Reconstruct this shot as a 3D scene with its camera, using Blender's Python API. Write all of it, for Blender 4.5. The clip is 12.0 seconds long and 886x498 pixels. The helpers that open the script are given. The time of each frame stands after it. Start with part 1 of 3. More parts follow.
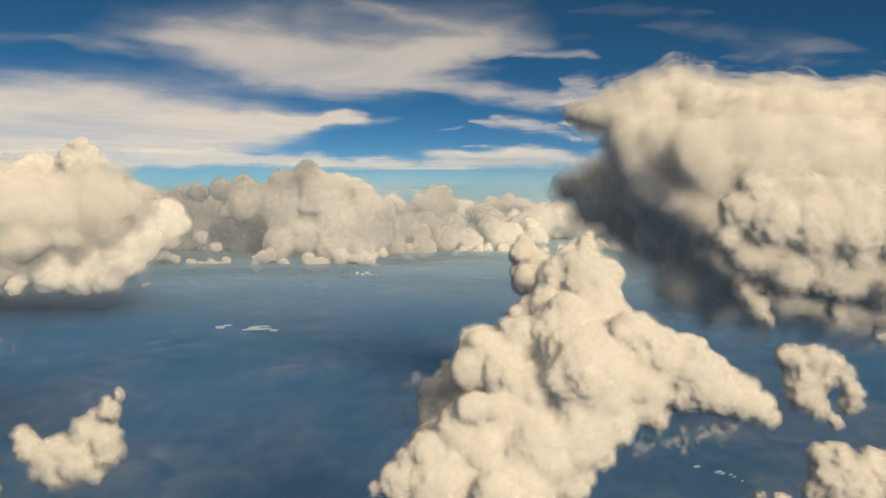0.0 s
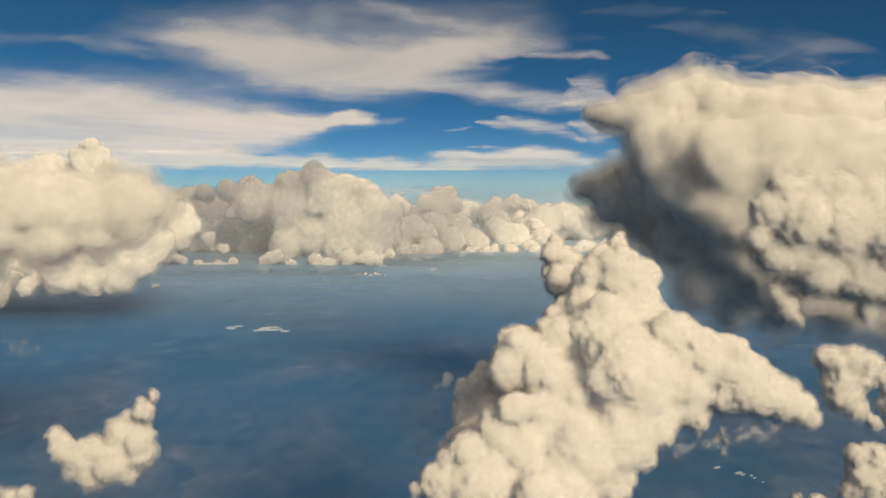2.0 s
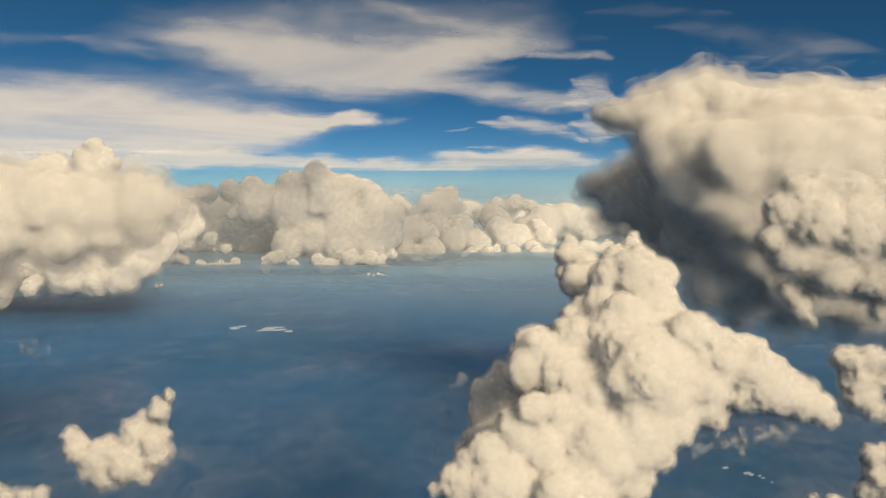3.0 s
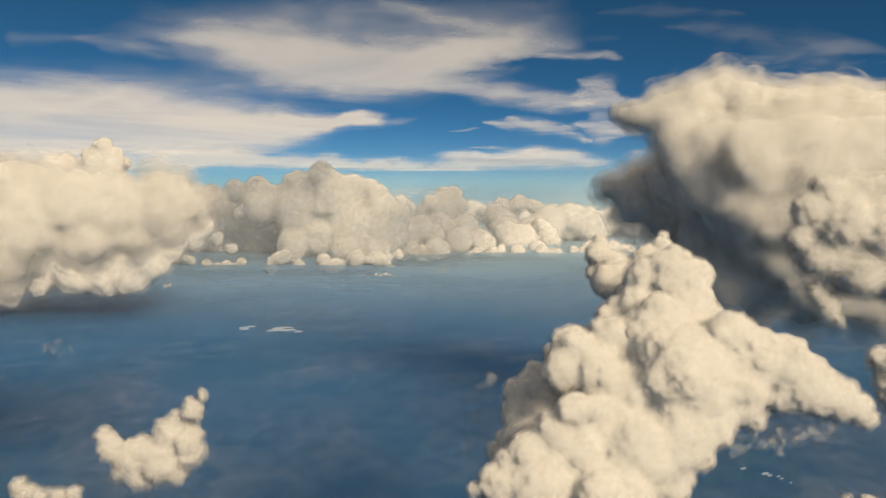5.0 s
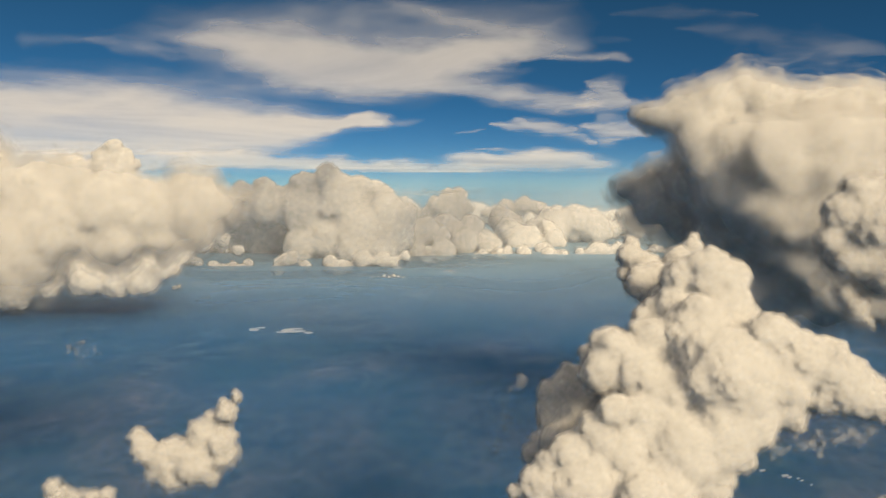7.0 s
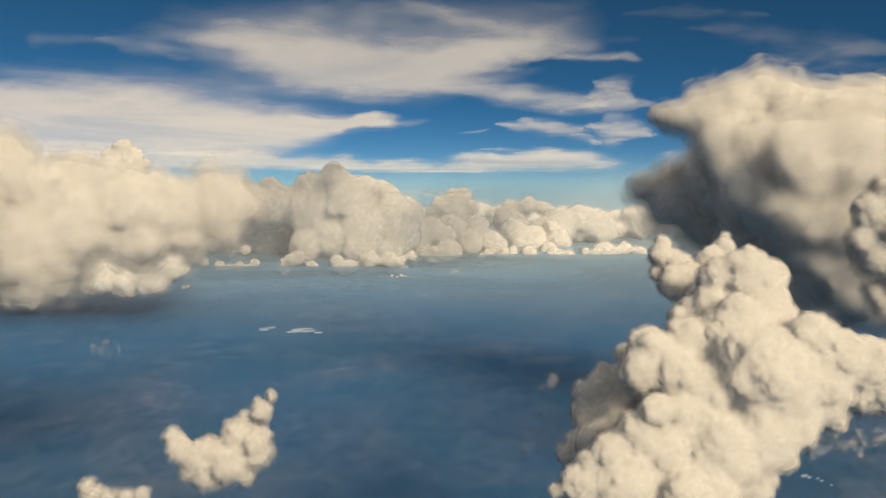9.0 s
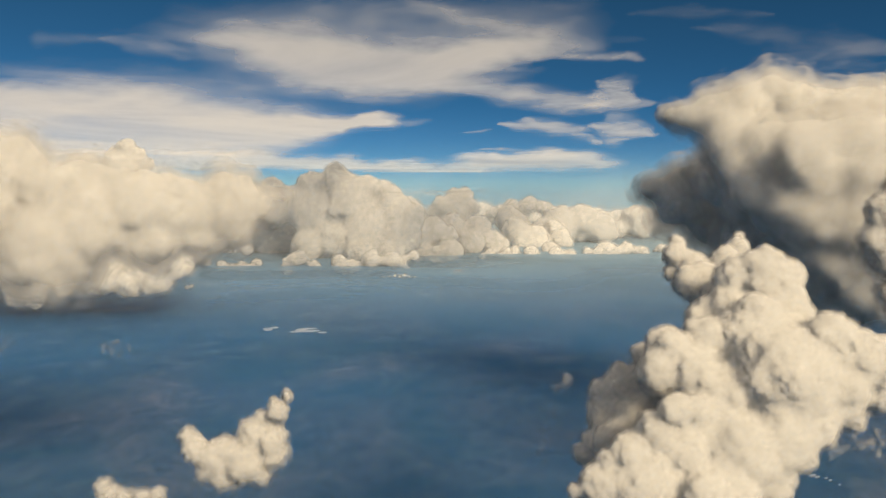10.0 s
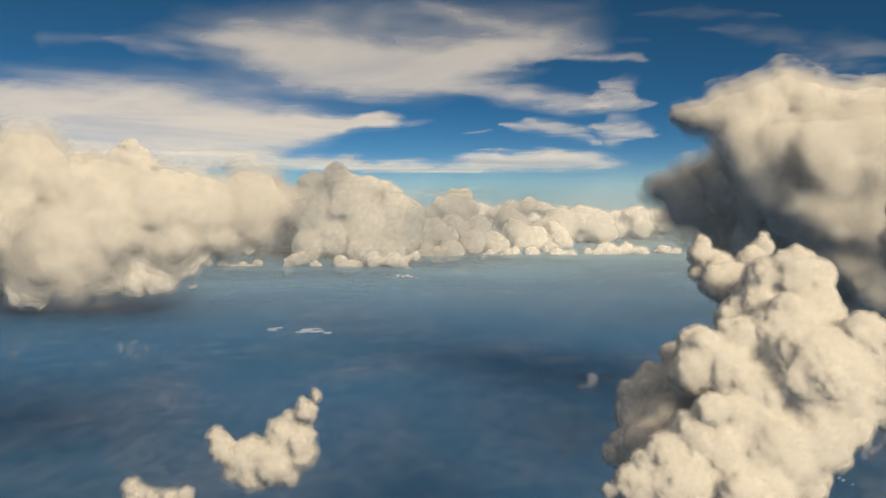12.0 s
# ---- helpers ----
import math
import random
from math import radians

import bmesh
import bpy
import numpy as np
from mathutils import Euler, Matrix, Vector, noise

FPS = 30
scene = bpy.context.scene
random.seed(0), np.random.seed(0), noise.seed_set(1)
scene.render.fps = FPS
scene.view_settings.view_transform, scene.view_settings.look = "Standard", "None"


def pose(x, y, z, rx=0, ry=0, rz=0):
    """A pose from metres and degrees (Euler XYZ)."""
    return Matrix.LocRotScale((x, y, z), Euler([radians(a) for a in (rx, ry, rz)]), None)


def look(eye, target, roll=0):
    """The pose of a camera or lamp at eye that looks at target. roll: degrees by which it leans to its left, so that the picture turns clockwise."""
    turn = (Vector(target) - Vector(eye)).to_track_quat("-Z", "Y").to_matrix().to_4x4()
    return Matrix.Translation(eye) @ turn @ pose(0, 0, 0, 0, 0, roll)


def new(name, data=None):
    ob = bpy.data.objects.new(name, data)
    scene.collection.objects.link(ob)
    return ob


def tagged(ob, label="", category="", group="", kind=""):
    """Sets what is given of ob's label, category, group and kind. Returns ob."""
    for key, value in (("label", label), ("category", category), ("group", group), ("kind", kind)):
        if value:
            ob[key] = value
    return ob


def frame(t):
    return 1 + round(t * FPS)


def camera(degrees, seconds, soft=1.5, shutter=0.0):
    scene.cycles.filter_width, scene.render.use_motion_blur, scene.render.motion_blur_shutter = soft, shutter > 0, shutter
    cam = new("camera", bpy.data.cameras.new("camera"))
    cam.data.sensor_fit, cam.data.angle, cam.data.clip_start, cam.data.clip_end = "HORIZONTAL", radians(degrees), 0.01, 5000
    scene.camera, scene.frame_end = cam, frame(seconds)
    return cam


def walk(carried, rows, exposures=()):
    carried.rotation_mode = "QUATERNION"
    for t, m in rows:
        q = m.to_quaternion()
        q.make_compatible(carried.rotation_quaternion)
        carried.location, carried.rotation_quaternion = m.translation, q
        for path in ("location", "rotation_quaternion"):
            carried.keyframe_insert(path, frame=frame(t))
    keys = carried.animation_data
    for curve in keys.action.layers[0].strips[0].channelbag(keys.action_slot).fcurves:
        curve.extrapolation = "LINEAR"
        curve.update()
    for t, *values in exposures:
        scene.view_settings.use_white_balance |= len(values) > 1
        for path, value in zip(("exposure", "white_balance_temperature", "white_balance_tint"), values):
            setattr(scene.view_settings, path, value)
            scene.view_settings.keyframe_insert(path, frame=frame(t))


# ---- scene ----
cam = camera(62.5, 12.0, soft=1.5)
METRES, EYE, TILT, LEAN, TURN = 100.0, 270.0, -5.35, 0.0, 0.0
ROWS = [
    (0.0, 0.0, 0.0, 0.0, 0.0, 0.0, -0.0),
    (0.5, -0.0415, 0.0024, -0.0007, 0.05, 0.01, 0.02),
    (1.0, -0.0829, 0.0054, -0.0013, 0.09, 0.03, 0.03),
    (1.5, -0.1241, 0.0074, -0.0019, 0.12, 0.06, 0.04),
    (2.0, -0.1657, 0.0089, -0.0027, 0.12, 0.07, 0.03),
    (2.5, -0.207, 0.0103, -0.0038, 0.1, 0.09, 0.01),
    (3.0, -0.2484, 0.0112, -0.0049, 0.08, 0.09, 0.0),
    (5.0, -0.4142, 0.0148, -0.0071, 0.1, 0.12, -0.04),
    (5.5, -0.4561, 0.0165, -0.0078, 0.12, 0.15, -0.06),
    (6.0, -0.4974, 0.0188, -0.0081, 0.15, 0.18, -0.07),
    (6.5, -0.5385, 0.0208, -0.0086, 0.17, 0.21, -0.07),
    (7.0, -0.581, 0.021, -0.0093, 0.18, 0.24, -0.08),
    (9.0, -0.7519, 0.0247, -0.0135, 0.23, 0.25, -0.1),
    (9.5, -0.7933, 0.0252, -0.0142, 0.23, 0.24, -0.09),
    (10.0, -0.8352, 0.0256, -0.0148, 0.18, 0.24, -0.09),
    (10.5, -0.8765, 0.0266, -0.0153, 0.11, 0.25, -0.09),
    (11.0, -0.9172, 0.0274, -0.0159, 0.01, 0.26, -0.1),
    (11.5, -0.9581, 0.0289, -0.017, -0.09, 0.27, -0.11),
    (12.0, -0.9992, 0.0294, -0.0187, -0.14, 0.28, -0.13),
]
walk(cam, [(t, pose(0, 0, EYE, TILT, LEAN, TURN) @ pose(METRES * x, METRES * y, METRES * z, 90 + pitch, roll, yaw)) for t, x, y, z, yaw, pitch, roll in ROWS],
     [(0.0, 0.25, 8550, 10), (12.0, 0.22, 8400, 9)])

# ---- world and sun: afternoon sun from behind, to the right of the way the camera looks ----
SUN_ELEVATION, SUN_AZIMUTH = 31.0, 143.0  # azimuth clockwise from +y
world = bpy.data.worlds.new("world")
scene.world = world
world.use_nodes = True
sky = world.node_tree.nodes.new("ShaderNodeTexSky")
sky.sky_type, sky.sun_disc = "NISHITA", False
sky.sun_elevation, sky.sun_rotation = radians(SUN_ELEVATION), radians(SUN_AZIMUTH)
sky.altitude, sky.air_density, sky.dust_density, sky.ozone_density = 8000, 0.8, 0.0, 10.0
world.node_tree.nodes["Background"].inputs["Strength"].default_value = 0.105
clear_air = world.node_tree.nodes.new("ShaderNodeMix")  # deep blue of thin dry air
clear_air.data_type, clear_air.blend_type = "RGBA", "MULTIPLY"
clear_air.inputs[0].default_value = 1.0
clear_air.inputs[7].default_value = (0.24, 0.66, 0.56, 1)
world.node_tree.links.new(sky.outputs["Color"], clear_air.inputs[6])
# unseen white veil added over the upper sky as fill light, broken by clearer lanes
towards = world.node_tree.nodes.new("ShaderNodeTexCoord")
rise = world.node_tree.nodes.new("ShaderNodeSeparateXYZ")
lanes = world.node_tree.nodes.new("ShaderNodeTexNoise")
lanes.inputs["Scale"].default_value, lanes.inputs["Detail"].default_value = 2.2, 6.0
cover = world.node_tree.nodes.new("ShaderNodeMapRange")
cover.interpolation_type = "SMOOTHSTEP"
cover.inputs["From Min"].default_value, cover.inputs["From Max"].default_value = 0.27, 0.62
broken = world.node_tree.nodes.new("ShaderNodeMapRange")
for key, value in (("From Min", 0.32), ("From Max", 0.62), ("To Min", 0.35), ("To Max", 1.0)):
    broken.inputs[key].default_value = value
share = world.node_tree.nodes.new("ShaderNodeMath")
share.operation = "MULTIPLY"
sky_fill = world.node_tree.nodes.new("ShaderNodeMix")
sky_fill.data_type = "RGBA"
sky_fill.inputs[7].default_value = (5.3, 5.1, 5.0, 1)
for source, target in ((towards.outputs["Generated"], rise.inputs[0]), (towards.outputs["Generated"], lanes.inputs["Vector"]), (rise.outputs["Z"], cover.inputs["Value"]),
                       (lanes.outputs["Fac"], broken.inputs["Value"]), (cover.outputs[0], share.inputs[0]), (broken.outputs[0], share.inputs[1]),
                       (share.outputs[0], sky_fill.inputs[0]), (clear_air.outputs[2], sky_fill.inputs[6]), (sky_fill.outputs[2], world.node_tree.nodes["Background"].inputs["Color"])):
    world.node_tree.links.new(source, target)

sun_data = bpy.data.lights.new("sun", "SUN")
sun_data.energy, sun_data.angle, sun_data.color = 2.6, radians(18.0), (1.0, 0.885, 0.71)
sun = new("sun", sun_data)
az, el = radians(SUN_AZIMUTH), radians(SUN_ELEVATION)
sun_from = Vector((math.sin(az) * math.cos(el), math.cos(az) * math.cos(el), math.sin(el)))
sun.matrix_world = look(sun_from * 900, (0, 0, 0))
scene.cycles.transparent_max_bounces = 96
scene.cycles.max_bounces, scene.cycles.diffuse_bounces = 12, 12  # light wanders long inside white clouds


# ---- materials ----
class Nodes:
    """A short way to write node trees."""

    def __init__(self, name):
        self.mat = bpy.data.materials.new(name)
        self.mat.use_nodes = True
        self.tree = self.mat.node_tree
        self.tree.nodes.clear()
        self.out = self.tree.nodes.new("ShaderNodeOutputMaterial")

    def add(self, kind, values=(), **inputs):
        node = self.tree.nodes.new(kind)
        for key, value in inputs.items():
            socket = node.inputs[key.replace("_", " ")]
            if isinstance(value, bpy.types.NodeSocket):
                self.tree.links.new(value, socket)
            else:
                socket.default_value = value
        return node

    def put(self, source, node, index):
        self.tree.links.new(source, node.inputs[index])

    def mix(self, factor, a, b):
        node = self.tree.nodes.new("ShaderNodeMixShader")
        if isinstance(factor, bpy.types.NodeSocket):
            self.tree.links.new(factor, node.inputs[0])
        else:
            node.inputs[0].default_value = factor
        self.tree.links.new(a, node.inputs[1])
        self.tree.links.new(b, node.inputs[2])
        return node.outputs[0]

    def place(self, stretch=(1, 1, 1)):
        geo = self.tree.nodes.new("ShaderNodeNewGeometry")
        mapping = self.tree.nodes.new("ShaderNodeMapping")
        mapping.inputs["Scale"].default_value = stretch
        self.tree.links.new(geo.outputs["Position"], mapping.inputs["Vector"])
        return mapping.outputs[0]

    def noise(self, size, detail=4.0, rough=0.55, stretch=(1, 1, 1), warp=0.0):
        node = self.add("ShaderNodeTexNoise", Vector=self.place(stretch), Scale=1.0 / size, Detail=detail, Roughness=rough, Distortion=warp)
        return node.outputs["Fac"]

    def remap(self, source, a, b, c=0.0, d=1.0, smooth=True):
        node = self.add("ShaderNodeMapRange", Value=source, From_Min=a, From_Max=b, To_Min=c, To_Max=d)
        node.interpolation_type = "SMOOTHSTEP" if smooth else "LINEAR"
        return node.outputs[0]

    def ramp(self, source, a, colour_a, b, colour_b):
        node = self.tree.nodes.new("ShaderNodeValToRGB")
        self.tree.links.new(source, node.inputs[0])
        node.color_ramp.elements[0].position, node.color_ramp.elements[0].color = a, (*colour_a, 1)
        node.color_ramp.elements[1].position, node.color_ramp.elements[1].color = b, (*colour_b, 1)
        return node.outputs[0]

    def math(self, op, a, b):
        node = self.tree.nodes.new("ShaderNodeMath")
        node.operation = op
        for i, v in enumerate((a, b)):
            if isinstance(v, bpy.types.NodeSocket):
                self.tree.links.new(v, node.inputs[i])
            else:
                node.inputs[i].default_value = v
        return node.outputs[0]

    def finish(self, shader):
        self.tree.links.new(shader, self.out.inputs["Surface"])
        return self.mat


def sunward_normal(n, even):
    """Evens out the light on a cloud as scattering droplets would: the normal is bent towards the sun. even tells how
    much.
    """
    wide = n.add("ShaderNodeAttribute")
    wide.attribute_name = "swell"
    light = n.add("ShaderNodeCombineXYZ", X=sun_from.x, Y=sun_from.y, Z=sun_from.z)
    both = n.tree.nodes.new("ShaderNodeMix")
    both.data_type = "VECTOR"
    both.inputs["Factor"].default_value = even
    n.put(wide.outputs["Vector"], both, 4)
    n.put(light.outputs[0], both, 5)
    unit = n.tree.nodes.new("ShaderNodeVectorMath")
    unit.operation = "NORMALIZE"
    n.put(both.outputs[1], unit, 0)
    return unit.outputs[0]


def cloud_material(name, grain, depth, even):
    """Water droplets in bulk: white, and light wanders far under the skin."""
    n = Nodes(name)
    tone = n.ramp(n.noise(grain * 6, 3), 0.3, (0.965, 0.963, 0.965), 0.7, (0.985, 0.984, 0.982))
    bs = n.add("ShaderNodeBsdfPrincipled", Base_Color=tone, Roughness=1.0, Normal=sunward_normal(n, even))
    bs.inputs["Specular IOR Level"].default_value = 0.0
    bs.inputs["Subsurface Weight"].default_value = 1.0
    bs.inputs["Subsurface Radius"].default_value = (1.0, 1.0, 1.0)
    bs.inputs["Subsurface Scale"].default_value = depth
    return n.finish(bs.outputs[0])


def fringe_material(name, grain, thick, bite, low, high, even=0.5):
    """Thin vapour round a cloud: the further out a skin lies, the more of it is torn away, in some places more than in others."""
    n = Nodes(name)
    rim = n.add("ShaderNodeAttribute")
    rim.attribute_name = "rim"
    torn = n.math("ADD", n.math("MULTIPLY", n.noise(grain, 5, 0.55, warp=0.4), 0.8), n.math("MULTIPLY", n.noise(grain * 5, 2), 0.35))
    left = n.math("SUBTRACT", torn, n.math("MULTIPLY", rim.outputs["Fac"], bite))
    cover = n.math("MULTIPLY", n.remap(left, low, high, 0.0, thick), n.remap(rim.outputs["Fac"], 0.0, 1.0, 1.0, 0.45, False))
    clear = n.add("ShaderNodeBsdfTransparent")
    facing = sunward_normal(n, even)
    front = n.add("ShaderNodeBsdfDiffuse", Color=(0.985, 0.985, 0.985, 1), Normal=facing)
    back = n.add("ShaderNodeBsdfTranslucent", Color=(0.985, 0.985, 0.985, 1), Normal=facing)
    return n.finish(n.mix(cover, clear.outputs[0], n.mix(0.4, front.outputs[0], back.outputs[0])))


def cirrus_material(name, grain, thick, fray):
    """Ice veil: the mesh carries its density, fibres break it up where it is thin."""
    n = Nodes(name)
    density = n.add("ShaderNodeAttribute")
    density.attribute_name = "veil"
    fibres = n.noise(grain, 9, 0.6, (0.45, 0.32, 1), 0.8)
    fine = n.noise(grain * 0.22, 7, 0.65, (0.5, 0.25, 1), 0.8)
    broken = n.math("ADD", n.remap(fibres, 0.25, 0.75, -fray, fray, False), n.remap(fine, 0.25, 0.75, -0.3 * fray, 0.3 * fray, False))
    edge = n.math("SUBTRACT", 1.1, density.outputs["Fac"])
    soft = n.math("ADD", density.outputs["Fac"], n.math("MULTIPLY", broken, n.math("MULTIPLY", edge, n.remap(density.outputs["Fac"], 0.0, 0.3))))
    mottle = n.noise(grain * 2.5, 5, 0.6, (0.6, 0.4, 1), 0.6)
    cover = n.math("MULTIPLY", n.remap(soft, 0.03, 0.9, 0.0, 1.0, False), n.remap(mottle, 0.3, 0.7, 0.72 * thick, 1.08 * thick))
    white = n.ramp(n.noise(grain * 2, 3), 0.3, (0.95, 0.95, 0.96), 0.7, (0.985, 0.985, 0.985))
    antisun = n.add("ShaderNodeCombineXYZ", X=-0.57, Y=0.68, Z=-0.45)  # fixed normal turned away from the sun, so the underside looks fully lit
    front = n.add("ShaderNodeBsdfDiffuse", Color=white)
    back = n.add("ShaderNodeBsdfTranslucent", Color=white, Normal=antisun.outputs[0])
    clear = n.add("ShaderNodeBsdfTransparent")
    return n.finish(n.mix(cover, clear.outputs[0], n.mix(0.9, front.outputs[0], back.outputs[0])))


def ground_material():
    n = Nodes("land")
    cover = n.ramp(n.noise(260, 6, 0.62, warp=0.6), 0.40, (0.025, 0.045, 0.032), 0.64, (0.13, 0.11, 0.095))
    cells = n.add("ShaderNodeTexVoronoi", Vector=n.place(), Scale=1 / 34, Randomness=0.9)
    fields = n.tree.nodes.new("ShaderNodeMix")
    fields.data_type, fields.blend_type = "RGBA", "MULTIPLY"
    n.put(n.remap(n.noise(190, 3), 0.42, 0.6, 0.1, 0.9), fields, 0)
    n.put(cover, fields, 6)
    n.put(n.ramp(cells.outputs["Color"], 0.0, (0.45, 0.5, 0.5), 1.0, (2.2, 1.9, 1.7)), fields, 7)
    fine = n.tree.nodes.new("ShaderNodeMix")  # hedges, tracks and small clearings
    fine.data_type, fine.blend_type = "RGBA", "MULTIPLY"
    fine.inputs[0].default_value = 1.0
    n.put(fields.outputs[2], fine, 6)
    n.put(n.ramp(n.noise(46, 6, 0.7, (1, 0.6, 1), 1.5), 0.34, (0.55, 0.62, 0.62), 0.70, (1.9, 1.75, 1.6)), fine, 7)
    bs = n.add("ShaderNodeBsdfPrincipled", Base_Color=fine.outputs[2], Roughness=0.95)
    return n.finish(bs.outputs[0])


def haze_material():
    """Aerial haze painted on broad uneven sheets over the land, paler and denser with distance."""
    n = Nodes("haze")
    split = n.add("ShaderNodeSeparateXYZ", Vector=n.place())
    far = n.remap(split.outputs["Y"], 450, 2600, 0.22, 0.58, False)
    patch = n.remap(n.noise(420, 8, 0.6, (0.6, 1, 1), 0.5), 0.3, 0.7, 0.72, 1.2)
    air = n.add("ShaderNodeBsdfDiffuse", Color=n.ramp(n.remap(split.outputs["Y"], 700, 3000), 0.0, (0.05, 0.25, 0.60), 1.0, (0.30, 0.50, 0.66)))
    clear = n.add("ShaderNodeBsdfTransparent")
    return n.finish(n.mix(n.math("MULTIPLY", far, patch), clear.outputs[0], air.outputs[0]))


def distance_material(name, thick, colour):
    """Distance haze painted on an upright sheet: thickest at mid height, gone at the ground and in the clear air above.
    """
    n = Nodes(name)
    split = n.add("ShaderNodeSeparateXYZ", Vector=n.place())
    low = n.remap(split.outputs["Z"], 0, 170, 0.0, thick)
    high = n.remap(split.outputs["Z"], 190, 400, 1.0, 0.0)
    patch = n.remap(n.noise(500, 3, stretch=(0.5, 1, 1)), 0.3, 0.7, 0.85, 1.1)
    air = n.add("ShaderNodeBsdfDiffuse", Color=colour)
    clear = n.add("ShaderNodeBsdfTransparent")
    return n.finish(n.mix(n.math("MULTIPLY", n.math("MULTIPLY", low, high), patch), clear.outputs[0], air.outputs[0]))


def plain_material(name, colour, rough, grain):
    n = Nodes(name)
    tone = n.ramp(n.noise(grain, 4), 0.3, tuple(c * 0.8 for c in colour), 0.7, colour)
    bs = n.add("ShaderNodeBsdfPrincipled", Base_Color=tone, Roughness=rough)
    return n.finish(bs.outputs[0])


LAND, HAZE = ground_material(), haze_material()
SALT = plain_material("salt_pan", (0.95, 0.94, 0.92), 0.25, 6)
WALL = plain_material("pale_wall", (0.6, 0.57, 0.52), 0.8, 2)
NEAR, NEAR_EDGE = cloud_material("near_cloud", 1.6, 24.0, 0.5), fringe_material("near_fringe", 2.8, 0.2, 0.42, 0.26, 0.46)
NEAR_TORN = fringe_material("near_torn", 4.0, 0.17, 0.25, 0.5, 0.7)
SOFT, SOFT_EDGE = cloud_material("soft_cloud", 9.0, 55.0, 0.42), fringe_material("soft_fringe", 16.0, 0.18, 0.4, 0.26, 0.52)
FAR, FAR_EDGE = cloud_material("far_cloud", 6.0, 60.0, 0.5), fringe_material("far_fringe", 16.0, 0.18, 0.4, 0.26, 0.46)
CIRRUS, CIRRUS_THIN, ANVIL_ICE = cirrus_material("cirrus", 190, 0.54, 0.5), cirrus_material("thin_cirrus", 150, 0.55, 0.65), cirrus_material("anvil_cirrus", 220, 0.68, 0.4)
FAR_HAZE = [distance_material("hazy_distance", 0.15, (0.72, 0.74, 0.76, 1)), distance_material("pale_distance", 0.19, (0.74, 0.75, 0.76, 1))]


# ---- ways to build ----
def ball(level):
    bm = bmesh.new()
    bmesh.ops.create_icosphere(bm, subdivisions=level, radius=1.0)
    v = np.array([p.co[:] for p in bm.verts], dtype=np.float32)
    f = np.array([[p.index for p in q.verts] for q in bm.faces], dtype=np.int32)
    bm.free()
    return v, f


BALLS = {1: ball(1), 2: ball(2), 3: ball(3)}


def mesh_of(name, verts, faces):
    me = bpy.data.meshes.new(name)
    n, k = len(faces), faces.shape[1]
    me.vertices.add(len(verts))
    me.vertices.foreach_set("co", np.ascontiguousarray(verts, dtype=np.float32).ravel())
    me.loops.add(n * k)
    me.loops.foreach_set("vertex_index", np.ascontiguousarray(faces, dtype=np.int32).ravel())
    me.polygons.add(n)
    me.polygons.foreach_set("loop_start", np.arange(0, n * k, k, dtype=np.int32))
    me.update(calc_edges=True)
    return me


def part(name, me, material, parent, label=""):
    ob = new(name, me)
    me.materials.clear()
    me.materials.append(material)
    me.polygons.foreach_set("use_smooth", np.ones(len(me.polygons), dtype=bool))
    ob.parent = parent
    return tagged(ob, label)


def billows(lobes, rng, counts, up):
    """Each lobe grows smaller lobes on its skin, and those smaller ones still."""
    out = [(np.array(l[:3], dtype=float), l[3], 3) for l in lobes]
    ring = out
    for depth, count in enumerate(counts):
        grown = []
        for c, r, _ in ring:
            for _ in range(count):
                d = rng.normal(size=3)
                d[2] += up
                d /= np.linalg.norm(d)
                s = r * rng.uniform(0.22, 0.5)
                grown.append((c + d * (r - s * rng.uniform(0.55, 0.95)), s, 2 if depth == 0 else 1))
        out = out + grown
        ring = grown
    return out


def crowd(lobes, count, seed):
    """Smaller neighbours huddled low round each lobe, so that a row of clouds grows together unevenly."""
    rng = np.random.default_rng(seed)
    out = list(lobes)
    for x, y, z, r in lobes:
        for _ in range(count):
            s = r * rng.uniform(0.3, 0.7)
            out.append((x + rng.uniform(-1.7, 1.7) * r, y + rng.uniform(-0.6, 0.6) * r, z - (r - s) * rng.uniform(0.2, 0.9), s))
    return out


def swell(name, spheres, voxel, smooth, relief):
    """Melts the lobes into one skin and roughens it, step by step. relief: (kind, size, height) of each step;
    L covers it with rounded lumps, F tears it unevenly."""
    vs, fs, n = [], [], 0
    for c, r, level in spheres:
        v, f = BALLS[level]
        vs.append(v * r + c)
        fs.append(f + n)
        n += len(v)
    ob = new("melt", mesh_of("melt", np.concatenate(vs), np.concatenate(fs)))
    m = ob.modifiers.new("melt", "REMESH")
    m.mode, m.voxel_size, m.use_smooth_shade = "VOXEL", voxel, True
    m = ob.modifiers.new("soften", "SMOOTH")
    m.factor, m.iterations = 0.5, smooth
    for kind, size, height in relief:
        if kind == "L":
            tex = bpy.data.textures.new("lumps", "VORONOI")
            tex.distance_metric, tex.noise_scale, tex.noise_intensity = "DISTANCE_SQUARED", size, 1.0
        else:
            tex = bpy.data.textures.new("frays", "CLOUDS")
            tex.noise_scale, tex.noise_depth, tex.noise_type = size, 4, "SOFT_NOISE"
        m = ob.modifiers.new("swell", "DISPLACE")
        m.texture, m.texture_coords = tex, "GLOBAL"
        m.strength, m.mid_level = (-height, 0.25) if kind == "L" else (height, 0.5)
    me = bpy.data.meshes.new_from_object(ob.evaluated_get(bpy.context.evaluated_depsgraph_get()))
    me.name = name
    old = ob.data
    bpy.data.objects.remove(ob)
    bpy.data.meshes.remove(old)
    return me


